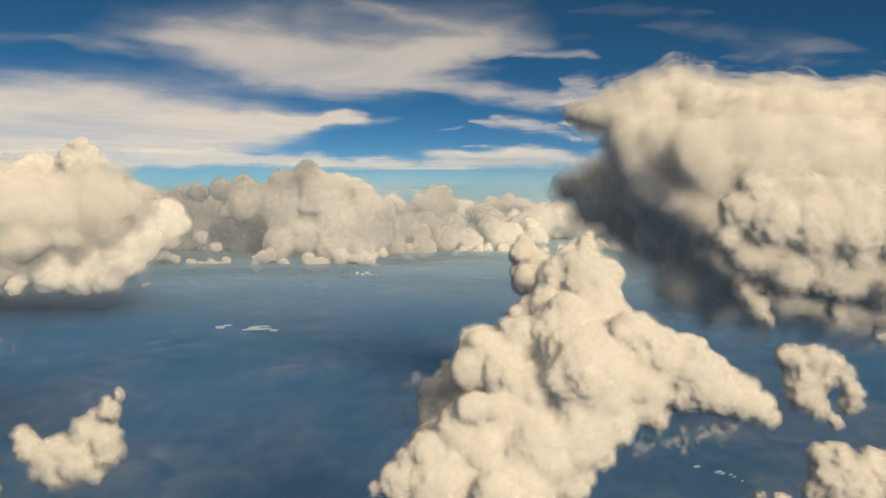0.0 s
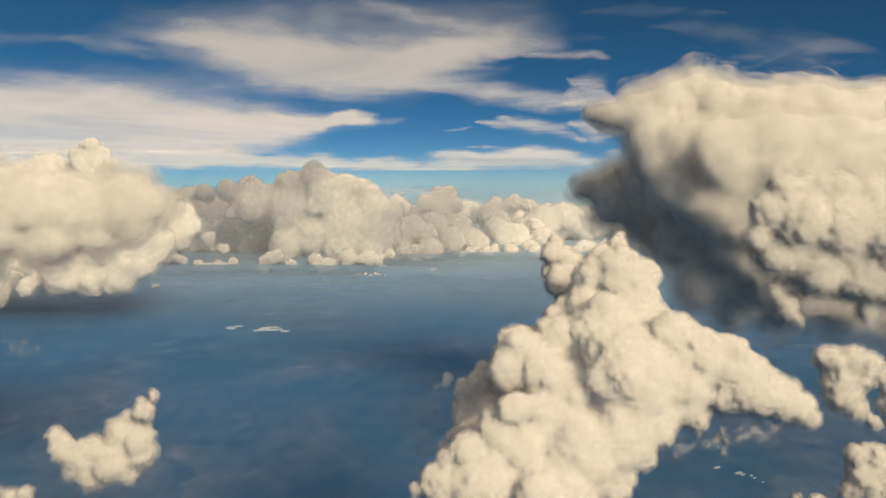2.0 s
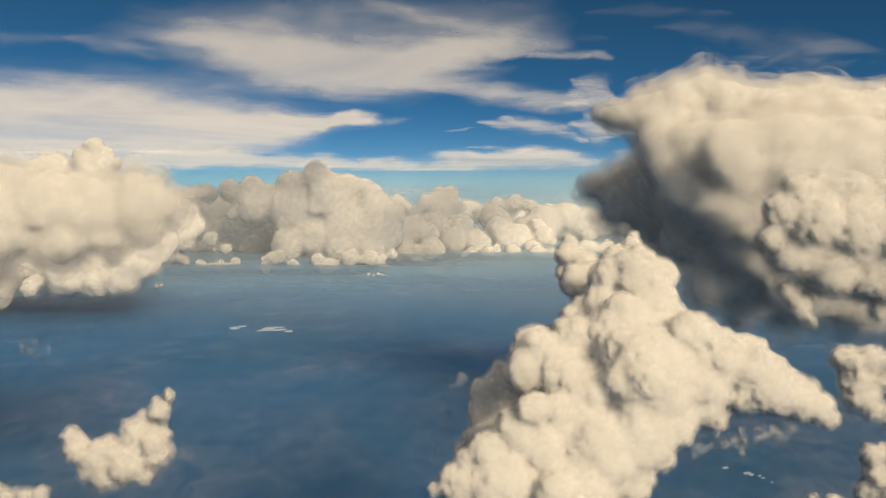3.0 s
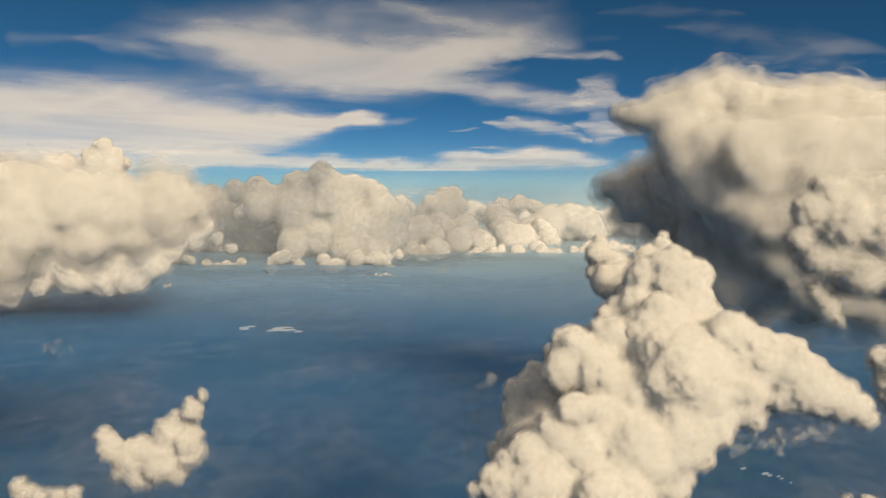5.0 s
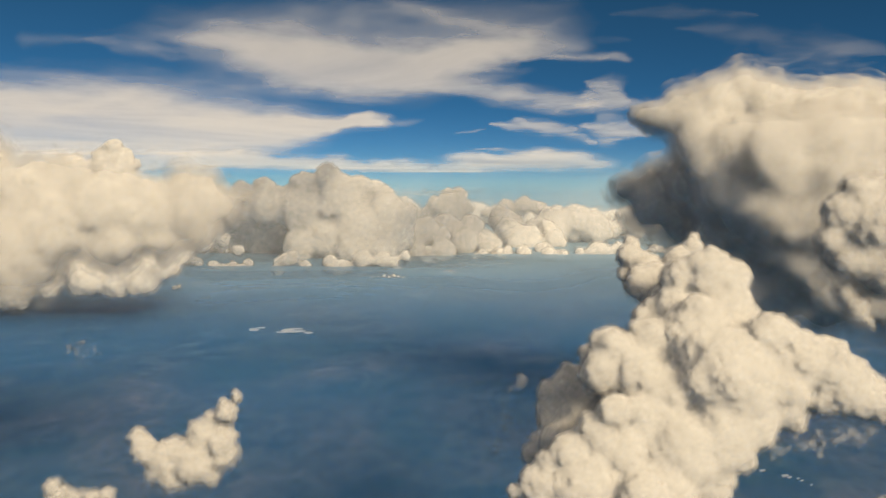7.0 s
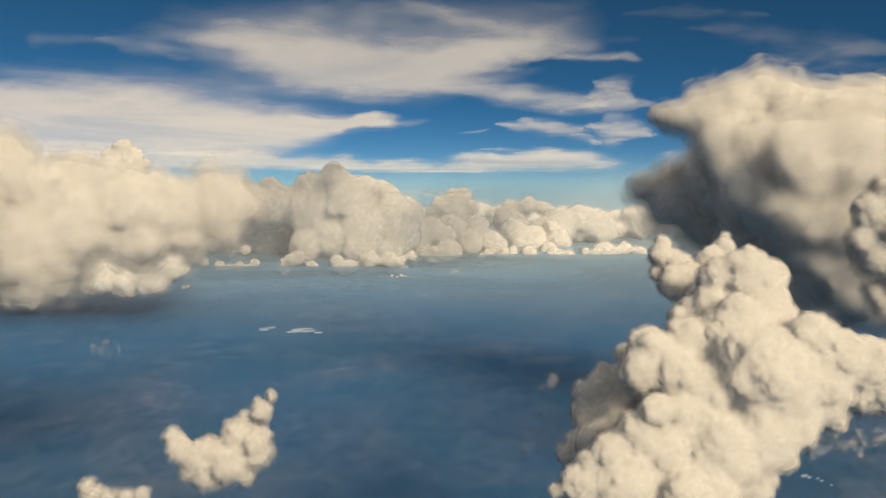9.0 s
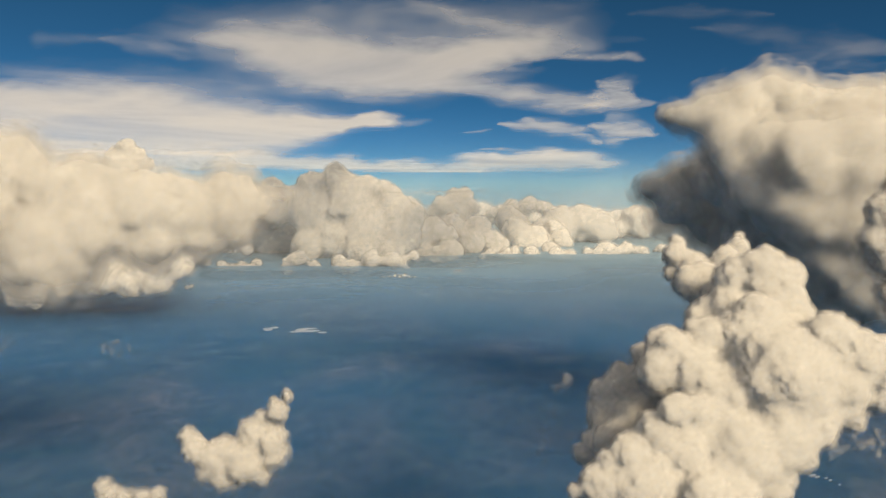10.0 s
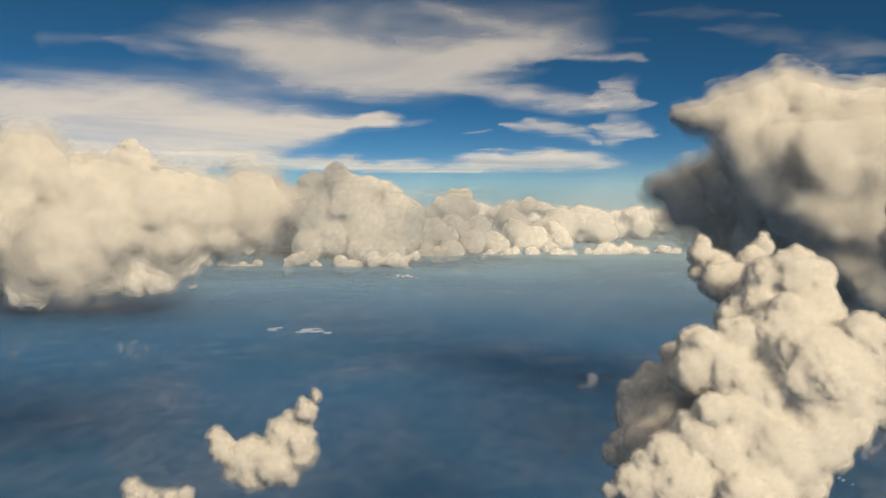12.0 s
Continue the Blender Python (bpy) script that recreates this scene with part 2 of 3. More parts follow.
def points_of(me):
    v = np.empty(len(me.vertices) * 3, dtype=np.float32)
    me.vertices.foreach_get("co", v)
    return v.reshape(-1, 3)


def normals_of(me):
    v = np.empty(len(me.vertices) * 3, dtype=np.float32)
    me.vertex_normals.foreach_get("vector", v)
    return v.reshape(-1, 3)


def wide_normals(me, rounds):
    """Normals of the broad swell under the small lumps."""
    e = np.empty(len(me.edges) * 2, dtype=np.int32)
    me.edges.foreach_get("vertices", e)
    a, b = e.reshape(-1, 2).T
    count = len(me.vertices)
    share = np.bincount(a, minlength=count) + np.bincount(b, minlength=count) + 1.0
    nrm = normals_of(me).astype(float)
    for _ in range(rounds):
        for k in range(3):
            x = nrm[:, k]
            nrm[:, k] = (x + np.bincount(a, x[b], count) + np.bincount(b, x[a], count)) / share
    return (nrm / np.maximum(np.linalg.norm(nrm, axis=1), 1e-6)[:, None]).astype(np.float32)


def give(me, name, kind, values):
    me.attributes.new(name, kind, "POINT").data.foreach_set("vector" if kind == "FLOAT_VECTOR" else "value", np.ascontiguousarray(values, dtype=np.float32).ravel())


def puffed(me, reach, shells, patch, seed, inward, rounds, ragged):
    """Thin skins from inside the cloud to some way out of it, each uneven in its own way, in one mesh."""
    v, nrm, wide = points_of(me), normals_of(me), wide_normals(me, rounds)
    quads = np.empty(len(me.loops), dtype=np.int32)
    me.loops.foreach_get("vertex_index", quads)
    quads = quads.reshape(-1, 4)
    loose = np.array([noise.noise(p / (patch * 5) + Vector((0, seed, 0))) for p in map(Vector, v)], dtype=np.float32)
    under = np.clip(-wide[:, 2], 0, 1)  # the undersides come apart first
    vs, fs, rim = [], [], []
    for i in range(shells):
        out = (i + 0.6) / shells * (1 + inward) - inward
        along = nrm if out > 0 else 0.3 * nrm + 0.7 * wide
        shift = Vector((seed + 7.3 * i, 0, 0))
        k = np.array([noise.noise(p / patch + shift) for p in map(Vector, v)], dtype=np.float32)
        vs.append(v + along * (reach * out * (np.clip(0.75 + 0.8 * k + 1.1 * loose + 0.9 * under, 0.12, 2.4) if out > 0 else 1.0 + 0.4 * k))[:, None])
        fs.append(quads + len(v) * i)
        rim.append(np.full(len(v), abs(out) if ragged else max(out, 0.0), dtype=np.float32))
    shell = mesh_of("fringe", np.concatenate(vs), np.concatenate(fs))
    give(shell, "rim", "FLOAT", np.concatenate(rim))
    give(shell, "swell", "FLOAT_VECTOR", np.concatenate([wide] * shells))
    return shell


def cloud(name, label, lobes, voxel, material, seed, counts=(8, 5), up=0.35, smooth=4, relief=(), fringe=None, base=None, group="", body=True, rounds=24, sink=0.4):
    """fringe: (reach, number of skins, patch size, material, coarseness) of the thin vapour round the body."""
    balls = billows(lobes, np.random.default_rng(seed), counts, up)
    reach, shells, patch, edge, coarse = fringe
    skins = [swell("billows", balls, voxel, smooth, relief), swell("thin", balls, voxel * coarse, 1 if body else 0, relief)]
    foot = None
    for me in skins:
        v = points_of(me).copy()
        if base is not None:  # flat undersides at the level where the vapour condenses
            floor = base + 9 * np.sin(v[:, 0] / 23 + np.sin(v[:, 1] / 31) * 2) + 5 * np.sin(v[:, 0] / 9.1)
            v[:, 2] = np.where(v[:, 2] < floor, floor + (v[:, 2] - floor) * 0.25, v[:, 2])
        if me is skins[0] and body:  # the dense core lies well under the thin skins
            v -= wide_normals(me, rounds) * reach * sink
        if foot is None:
            foot = Vector((float(v[:, 0].mean()), float(v[:, 1].mean()), float(v[:, 2].min())))
        me.vertices.foreach_set("co", (v - np.array(foot[:], dtype=np.float32)).ravel())
        me.update()
    top = new(name)
    top.location = foot
    tagged(top, label, "cloud", group)
    part("fringe", puffed(skins[1], reach, shells, patch, seed, sink if body else 0.6, max(2, int(rounds / coarse)), not body), edge, top, "thin torn vapour at the edge")
    bpy.data.meshes.remove(skins[1])
    if body:
        give(skins[0], "swell", "FLOAT_VECTOR", wide_normals(skins[0], rounds))
        part("body", skins[0], material, top)
    return top


# ---- land, ponds and haze ----
def land():
    ys = np.concatenate([np.linspace(-5000, 200, 18), np.geomspace(230, 4980, 150)])
    xs = np.linspace(-4990, 4990, 220)
    gx, gy = np.meshgrid(xs, ys)
    h = np.array([[noise.fractal(Vector((x / 900, y / 700, 0.3)), 0.9, 2.1, 5) for x in xs] for y in ys])
    flat = np.clip(((gx + 400) ** 2 / 300 ** 2 + (gy - 1320) ** 2 / 260 ** 2) - 1, 0, 1)
    flat *= np.clip(((gx - 258) ** 2 / 120 ** 2 + (gy - 652) ** 2 / 120 ** 2) - 1, 0, 1)
    gz = np.clip(h, 0, None) * 1.8 * flat
    idx = np.arange(gx.size).reshape(gx.shape)
    f = np.stack([idx[:-1, :-1], idx[:-1, 1:], idx[1:, 1:], idx[1:, :-1]], -1).reshape(-1, 4)
    ob = part("ground", mesh_of("ground", np.stack([gx, gy, gz], -1).reshape(-1, 3), f), LAND, None)
    tagged(ob, "hazy green and brown plain with fields far below", "ground", kind="structure")
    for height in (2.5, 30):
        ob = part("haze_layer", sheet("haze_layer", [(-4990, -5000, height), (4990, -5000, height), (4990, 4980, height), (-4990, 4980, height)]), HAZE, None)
        tagged(ob, "blue see-through sheet painted as haze over the plain", "haze", kind="structure")
    # upright haze sheets added to pale the far land and clouds
    for y, air in ((1130, FAR_HAZE[0]), (1950, FAR_HAZE[0]), (2900, FAR_HAZE[1]), (3900, FAR_HAZE[1])):
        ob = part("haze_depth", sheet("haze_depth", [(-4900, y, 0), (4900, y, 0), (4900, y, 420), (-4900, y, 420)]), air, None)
        tagged(ob, "pale upright sheet painted as sunlit haze in the distance", "haze", kind="structure")


def sheet(name, corners):
    return mesh_of(name, np.array(corners, dtype=float), np.array([[0, 1, 2, 3]]))


land()


def pond(x, y, length, width, turn, seed):
    """A shallow pan with an uneven shore and a low rim."""
    rng = np.random.default_rng(seed)
    bm = bmesh.new()
    ring = []
    for i in range(22):
        a = 2 * math.pi * i / 22
        k = 1 + rng.uniform(-0.22, 0.22)
        sx, sy = math.copysign(abs(math.cos(a)) ** 0.6, math.cos(a)), math.copysign(abs(math.sin(a)) ** 0.6, math.sin(a))
        ring.append(bm.verts.new((sx * length / 2 * k, sy * width / 2 * k, 0.3)))
    bm.faces.new(ring)
    rim = [bm.verts.new((v.co.x * 1.06, v.co.y * 1.06, -0.6)) for v in ring]
    for i in range(22):
        j = (i + 1) % 22
        bm.faces.new((ring[i], rim[i], rim[j], ring[j]))
    me = bpy.data.meshes.new("pond")
    bm.to_mesh(me)
    bm.free()
    ob = part("pond", me, SALT, None)
    me.polygons.foreach_set("use_smooth", np.zeros(len(me.polygons), dtype=bool))
    ob.matrix_basis = pose(x, y, 3, 0, 0, turn)
    tagged(ob, "white glaring salt pan on the hazy plain", "pond", "salt pans on the plain")


for i, p in enumerate([(-408, 1318, 16, 22, 20), (-399, 1335, 12, 9, 0), (-345, 1318, 18, 14, 12), (-338, 1302, 30, 12, -8), (-322, 1306, 20, 9, 5), (-303, 1290, 14, 9, 0), (-352, 1295, 16, 8, 0), (-331, 1326, 20, 7, 0)]):
    pond(*p, 40 + i)


def shed(x, y, length, turn):
    """A long low hall with a shallow gable roof."""
    hall = tagged(new("shed"), "small pale-roofed hall on the far plain", "building", "halls on the plain")
    hall.matrix_basis = pose(x, y, 0, 0, 0, turn)
    w, h = length * 0.4, length * 0.18
    for name, outline, material in (("wall", ((-w / 2, 0), (w / 2, 0), (w / 2, h), (0, h * 1.5), (-w / 2, h)), WALL), ("roof", ((-w * 0.56, h * 0.95), (0, h * 1.56), (w * 0.56, h * 0.95), (w * 0.56, h * 1.05), (0, h * 1.68), (-w * 0.56, h * 1.05)), SALT)):
        bm = bmesh.new()
        ends = [[bm.verts.new((e * length / 2 * (1.04 if name == "roof" else 1.0), p, q)) for p, q in outline] for e in (-1, 1)]
        for ring in ends:
            bm.faces.new(ring)
        k = len(outline)
        for i in range(k):
            bm.faces.new((ends[0][i], ends[0][(i + 1) % k], ends[1][(i + 1) % k], ends[1][i]))
        bmesh.ops.recalc_face_normals(bm, faces=bm.faces)
        me = bpy.data.meshes.new(name)
        bm.to_mesh(me)
        bm.free()
        part(name, me, material, hall)
        me.polygons.foreach_set("use_smooth", np.zeros(len(me.polygons), dtype=bool))


for i, (x, y, length) in enumerate([(255, 655, 7.0), (258, 652, 5.0), (265, 650, 4.0), (240, 668, 6.0), (266, 645, 4.0), (270, 636, 3.0)]):
    shed(x, y, length, 20 + 9 * (i % 3))


# ---- cirrus: each veil is a thin wavy sheet of ice cloud ----
def cirrus(label, z, strokes, loose, seed, ice, wave=2.0):
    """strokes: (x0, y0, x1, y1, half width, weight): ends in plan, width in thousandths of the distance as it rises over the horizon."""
    top = tagged(new("cirrus_cloud"), label, "cloud", "high ice clouds")
    top.location = (0, 0, z)
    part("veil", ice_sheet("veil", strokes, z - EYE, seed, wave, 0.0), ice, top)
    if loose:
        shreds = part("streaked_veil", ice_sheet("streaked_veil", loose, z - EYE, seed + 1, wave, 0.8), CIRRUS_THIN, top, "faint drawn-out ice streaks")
        shreds.location = (0, 0, -3)
    return top


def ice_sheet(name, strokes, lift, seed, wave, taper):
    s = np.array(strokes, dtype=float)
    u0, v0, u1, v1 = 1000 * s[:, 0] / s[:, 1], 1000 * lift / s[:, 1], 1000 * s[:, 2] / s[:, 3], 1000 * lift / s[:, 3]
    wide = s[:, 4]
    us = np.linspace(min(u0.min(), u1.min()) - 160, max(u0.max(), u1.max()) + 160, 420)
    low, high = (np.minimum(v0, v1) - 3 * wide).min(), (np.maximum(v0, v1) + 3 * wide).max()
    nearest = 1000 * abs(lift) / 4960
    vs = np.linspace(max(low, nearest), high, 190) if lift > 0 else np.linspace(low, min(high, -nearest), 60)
    gu, gv = np.meshgrid(us, vs)
    wob = np.array([[noise.fractal(Vector((u / 90 + seed, v / 30, 0)), 1.0, 2.0, 5) for u in us] for v in vs])
    wob2 = np.array([[noise.fractal(Vector((u / 70, v / 24 + seed, 7)), 1.0, 2.0, 5) for u in us] for v in vs])
    wu, wv = gu + wob * 20, gv + wob2 * 6.5
    clear = np.ones_like(gu)
    for i in range(len(s)):
        du, dv = u1[i] - u0[i], v1[i] - v0[i]
        t = np.clip(((wu - u0[i]) * du + (wv - v0[i]) * dv) / (du * du + dv * dv), 0, 1)
        d = np.hypot((wu - u0[i] - t * du) * 0.45, wv - v0[i] - t * dv) / (wide[i] * (1 - taper + taper * np.sin(np.pi * t)))
        clear *= 1 - np.clip(s[i, 5] * np.exp(-(d / 1.15) ** 2.1), 0, 0.97)
    dens = (1 - clear).ravel()
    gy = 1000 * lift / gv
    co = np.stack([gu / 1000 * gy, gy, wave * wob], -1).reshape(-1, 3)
    idx = np.arange(gu.size).reshape(gu.shape)
    f = np.stack([idx[:-1, :-1], idx[:-1, 1:], idx[1:, 1:], idx[1:, :-1]], -1).reshape(-1, 4)
    f = f[dens[f].max(1) > 0.02]
    used, f = np.unique(f, return_inverse=True)
    me = mesh_of(name, co[used], f.reshape(-1, 4))
    give(me, "veil", "FLOAT", dens[used])
    return me


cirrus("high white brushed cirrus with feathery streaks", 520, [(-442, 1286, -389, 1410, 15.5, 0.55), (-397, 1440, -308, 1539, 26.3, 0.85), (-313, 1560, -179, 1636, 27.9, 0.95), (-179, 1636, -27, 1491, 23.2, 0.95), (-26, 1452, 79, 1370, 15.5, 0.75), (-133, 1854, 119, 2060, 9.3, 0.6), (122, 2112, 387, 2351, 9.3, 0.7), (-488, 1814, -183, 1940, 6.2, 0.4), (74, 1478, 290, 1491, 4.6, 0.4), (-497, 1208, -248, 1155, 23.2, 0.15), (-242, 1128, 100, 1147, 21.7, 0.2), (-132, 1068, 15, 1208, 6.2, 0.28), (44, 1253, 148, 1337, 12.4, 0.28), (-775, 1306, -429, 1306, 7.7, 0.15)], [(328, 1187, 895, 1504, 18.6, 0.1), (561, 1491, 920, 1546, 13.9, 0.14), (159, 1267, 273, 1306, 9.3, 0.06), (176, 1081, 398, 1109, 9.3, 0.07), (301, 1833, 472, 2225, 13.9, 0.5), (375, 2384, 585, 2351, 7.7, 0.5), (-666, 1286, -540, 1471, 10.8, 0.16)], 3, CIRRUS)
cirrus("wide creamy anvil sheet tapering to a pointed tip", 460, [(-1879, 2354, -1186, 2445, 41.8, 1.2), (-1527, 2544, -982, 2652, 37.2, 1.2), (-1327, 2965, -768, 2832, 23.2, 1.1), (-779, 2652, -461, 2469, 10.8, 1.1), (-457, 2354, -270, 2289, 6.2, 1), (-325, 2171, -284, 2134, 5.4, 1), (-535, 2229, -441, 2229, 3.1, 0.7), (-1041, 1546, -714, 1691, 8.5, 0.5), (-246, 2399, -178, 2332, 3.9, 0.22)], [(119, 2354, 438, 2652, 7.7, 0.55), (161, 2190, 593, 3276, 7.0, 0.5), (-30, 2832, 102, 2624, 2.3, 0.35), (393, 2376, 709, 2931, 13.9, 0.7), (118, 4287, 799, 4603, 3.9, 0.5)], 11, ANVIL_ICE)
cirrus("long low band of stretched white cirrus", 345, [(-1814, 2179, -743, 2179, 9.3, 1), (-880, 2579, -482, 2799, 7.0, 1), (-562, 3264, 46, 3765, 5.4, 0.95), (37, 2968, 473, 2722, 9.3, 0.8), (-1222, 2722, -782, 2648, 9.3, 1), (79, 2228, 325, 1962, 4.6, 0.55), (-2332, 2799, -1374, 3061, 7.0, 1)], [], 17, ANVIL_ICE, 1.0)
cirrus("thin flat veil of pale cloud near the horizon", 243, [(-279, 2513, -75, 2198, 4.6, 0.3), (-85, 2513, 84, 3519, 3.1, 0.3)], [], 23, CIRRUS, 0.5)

# ---- clouds ----
NEAR_SKIN = dict(counts=(9, 3), relief=(("F", 24.0, 3.5), ("L", 17.0, 2.8), ("L", 8.0, 1.7), ("F", 5.0, 1.2), ("L", 3.2, 0.7)), fringe=(1.9, 8, 3.0, NEAR_EDGE, 1.3), smooth=2)
RAGGED = dict(counts=(7, 2), relief=(("F", 11.0, 6.5), ("L", 7.0, 1.3), ("F", 3.5, 3.4), ("L", 2.8, 0.7)), fringe=(3.0, 9, 2.6, NEAR_EDGE, 1.5), smooth=2, rounds=12)
TOWER_HEAD = [(57, 362, 212, 12.9), (44, 350, 204, 11.9), (61, 345, 205, 15.0), (47, 385, 216, 10.1), (47, 408, 235, 4.7), (45, 405, 229, 6.9), (52, 402, 224, 8.7), (42, 405, 219, 5.0), (84, 418, 238, 3.6), (81, 412, 232, 6.4), (69, 398, 227, 8.6), (53, 385, 216, 11.3), (66, 345, 226, 12.3), (76, 342, 225, 8.5), (55, 350, 224, 10.3), (71, 340, 210, 15.3), (52, 345, 209, 12.3), (35, 345, 205, 5.9), (80, 338, 207, 9.4), (56, 328, 198, 18.3), (35, 330, 198, 10.7), (74, 322, 197, 12.5)]
TOWER_SHOULDER = [(26, 352, 195, 5.4), (17, 354, 183, 9.3), (6, 356, 168, 12.7), (-1, 354, 154, 12.1), (-5, 350, 141, 10.8), (-14, 352, 136, 6.0), (21, 345, 172, 13.4), (8, 340, 157, 12.1), (-7, 358, 166, 5.0), (-2, 335, 146, 12.4), (17, 326, 194, 10.5), (12, 322, 186, 9.9), (26, 320, 186, 12.0), (38, 318, 175, 16.2), (64, 314, 184, 23.5), (30, 312, 166, 15.9)]
TOWER_ARM = [(83, 313, 201, 12.3), (93, 313, 193, 14.4), (104, 313, 191, 13.8), (83, 313, 179, 16.9), (113, 313, 184, 13.3), (122, 313, 179, 11.0), (130, 313, 175, 8.8), (138, 313, 171, 6.6), (143, 313, 166, 4.7), (101, 313, 179, 10.3), (72, 308, 169, 14.2), (91, 313, 170, 8.7)]
TOWER_FOOT = [(13, 300, 175, 7.9), (20, 300, 175, 6.5), (4, 300, 165, 8.4), (-6, 300, 157, 8.8), (-15, 300, 152, 6.0), (-17, 300, 141, 10.7), (-29, 300, 139, 3.9), (16, 305, 156, 14.6), (-1, 300, 141, 16.7), (40, 305, 154, 19.8), (54, 302, 144, 10.3), (28, 296, 137, 19.2), (57, 305, 162, 17.0), (18, 296, 111, 24.1), (41, 298, 115, 19.4), (-5, 300, 116, 20.0)]
cloud("towering_cumulus", "tall creamy white cauliflower cumulus rising above the plain", TOWER_HEAD + TOWER_SHOULDER + TOWER_ARM + TOWER_FOOT, 0.72, NEAR, 1, **NEAR_SKIN)
cloud("cumulus_cloud", "ragged white cumulus puff beside the tall tower", [(162, 334, 187, 6.2), (171, 334, 187, 6.7), (180, 334, 184, 6.2), (188, 334, 180, 4.3), (192, 334, 173, 3.4), (190, 334, 166, 3.7), (166, 334, 179, 7.4), (171, 334, 171, 7.4), (166, 334, 173, 4.9), (176, 334, 164, 4.3), (183, 334, 158, 2.7), (176, 334, 179, 4.9)], 0.7, NEAR, 2, **RAGGED)
cloud("cumulus_cloud", "low round white cumulus below the tower", [(185, 350, 136, 5.2), (195, 350, 134, 7.2), (210, 350, 133, 5.9), (189, 350, 126, 7.2), (201, 350, 120, 13.7), (218, 350, 123, 13.0), (184, 350, 117, 4.6), (158, 350, 114, 2.6), (167, 350, 113, 4.2), (228, 350, 128, 11.1)], 0.8, NEAR, 3, **RAGGED)
cloud("cumulus_cloud", "small bright ragged cumulus with a raised head", [(-162, 357, 163, 3.3), (-167, 357, 156, 5.8), (-175, 357, 151, 4.7), (-180, 357, 144, 7.5), (-171, 357, 141, 7.5), (-169, 357, 133, 6.1), (-212, 357, 142, 4.4), (-208, 357, 136, 6.6), (-196, 357, 132, 9.4), (-184, 357, 130, 11.1), (-193, 357, 123, 7.5), (-202, 357, 126, 6.1), (-178, 357, 124, 5.5)], 0.7, NEAR, 4, **RAGGED)
cloud("cumulus_cloud", "tiny white cloud tufts low over the plain", [(-252, 351, 120, 3.6), (-251, 353, 114, 5), (-243, 353, 112, 3.6), (-234, 353, 113, 3.2), (-226, 353, 114, 3.6)], 0.7, NEAR, 5, **RAGGED)
WISPY = dict(counts=(6,), relief=(("F", 6.0, 9.0),), fringe=(4.0, 6, 3.0, NEAR_TORN, 2.0), body=False, rounds=6)
cloud("cloud_wisp", "thin grey torn wisp drifting beside the tower", [(-15, 405, 158, 2.8), (-21, 405, 154, 2.5), (-25, 405, 147, 2.2), (-24, 405, 139, 1.9), (-26, 405, 130, 2.2), (-28, 405, 122, 2.5), (-30, 405, 116, 2.2), (-17, 405, 154, 1.6)], 0.6, NEAR, 6, **WISPY)
cloud("cloud_wisp", "faint grey scrap of cloud over the plain", [(-323, 523, 148, 5.6), (-331, 523, 150, 3.6), (-315, 523, 146, 3.6), (-309, 525, 147, 2.4)], 0.8, NEAR, 7, **WISPY)
cloud("cloud_wisp", "faint grey scrap of cloud over the plain", [(-398, 513, 153, 5.1), (-394, 513, 157, 3.6), (-403, 513, 148, 3.9)], 0.8, NEAR, 8, **WISPY)
cloud("cloud_wisp", "thin torn shreds under the arm of the tower", [(92, 316, 156, 4.6), (100, 316, 153, 4.0), (108, 316, 157, 4.3), (116, 316, 160, 3.6), (123, 316, 159, 3.6), (87, 316, 151, 3.0), (127, 316, 163, 2.6), (106, 316, 151, 2.6)], 0.6, NEAR, 9, **WISPY)

HEAD_SKIN = dict(counts=(8, 3), relief=(("F", 24.0, 4.0), ("L", 14.0, 2.4), ("L", 7.0, 1.4), ("F", 6.0, 1.6)), fringe=(4.5, 10, 4.0, NEAR_EDGE, 1.6), smooth=4)
cloud("cumulus_cloud", "grey-brown knobbly cumulus head in half shade", [(192, 438, 234, 14.9), (218, 438, 230, 17.0), (246, 438, 228, 18.3), (185, 432, 264, 11.0), (199, 432, 266, 9.8), (215, 432, 265, 11.0), (231, 432, 262, 11.4), (248, 432, 256, 10.6), (175, 432, 251, 11.4), (168, 432, 237, 7.4), (193, 432, 247, 18.0), (216, 432, 244, 19.6), (240, 432, 242, 20.4), (264, 432, 242, 22.0), (182, 438, 227, 13.2), (207, 442, 221, 20.0), (235, 442, 216, 20.9), (264, 442, 215, 23.4), (287, 442, 229, 33.4), (192, 442, 195, 7.5), (198, 442, 186, 3.8), (185, 442, 203, 5.9), (241, 442, 192, 6.7), (248, 442, 198, 5.9)], 1.15, NEAR, 11, **HEAD_SKIN)
SOFT_SKIN = dict(counts=(3,), relief=(("F", 120.0, 20.0), ("F", 40.0, 7.0), ("L", 30.0, 4.0)), fringe=(16.0, 11, 22.0, SOFT_EDGE, 1.7), smooth=22, rounds=60)
STORM_TOP = [(120, 690, 332, 7.9), (138, 690, 330, 13.5), (160, 685, 330, 21.2), (185, 680, 337, 24.8), (204, 680, 350, 16.6), (213, 680, 363, 9.4), (232, 675, 339, 24.1), (259, 670, 331, 26.1), (290, 670, 334, 26.1), (320, 670, 336, 25.0), (351, 670, 332, 26.1), (382, 670, 333, 26.1), (412, 670, 333, 28.3), (317, 670, 355, 7.6), (156, 690, 349, 6.7), (171, 690, 353, 6.7)]
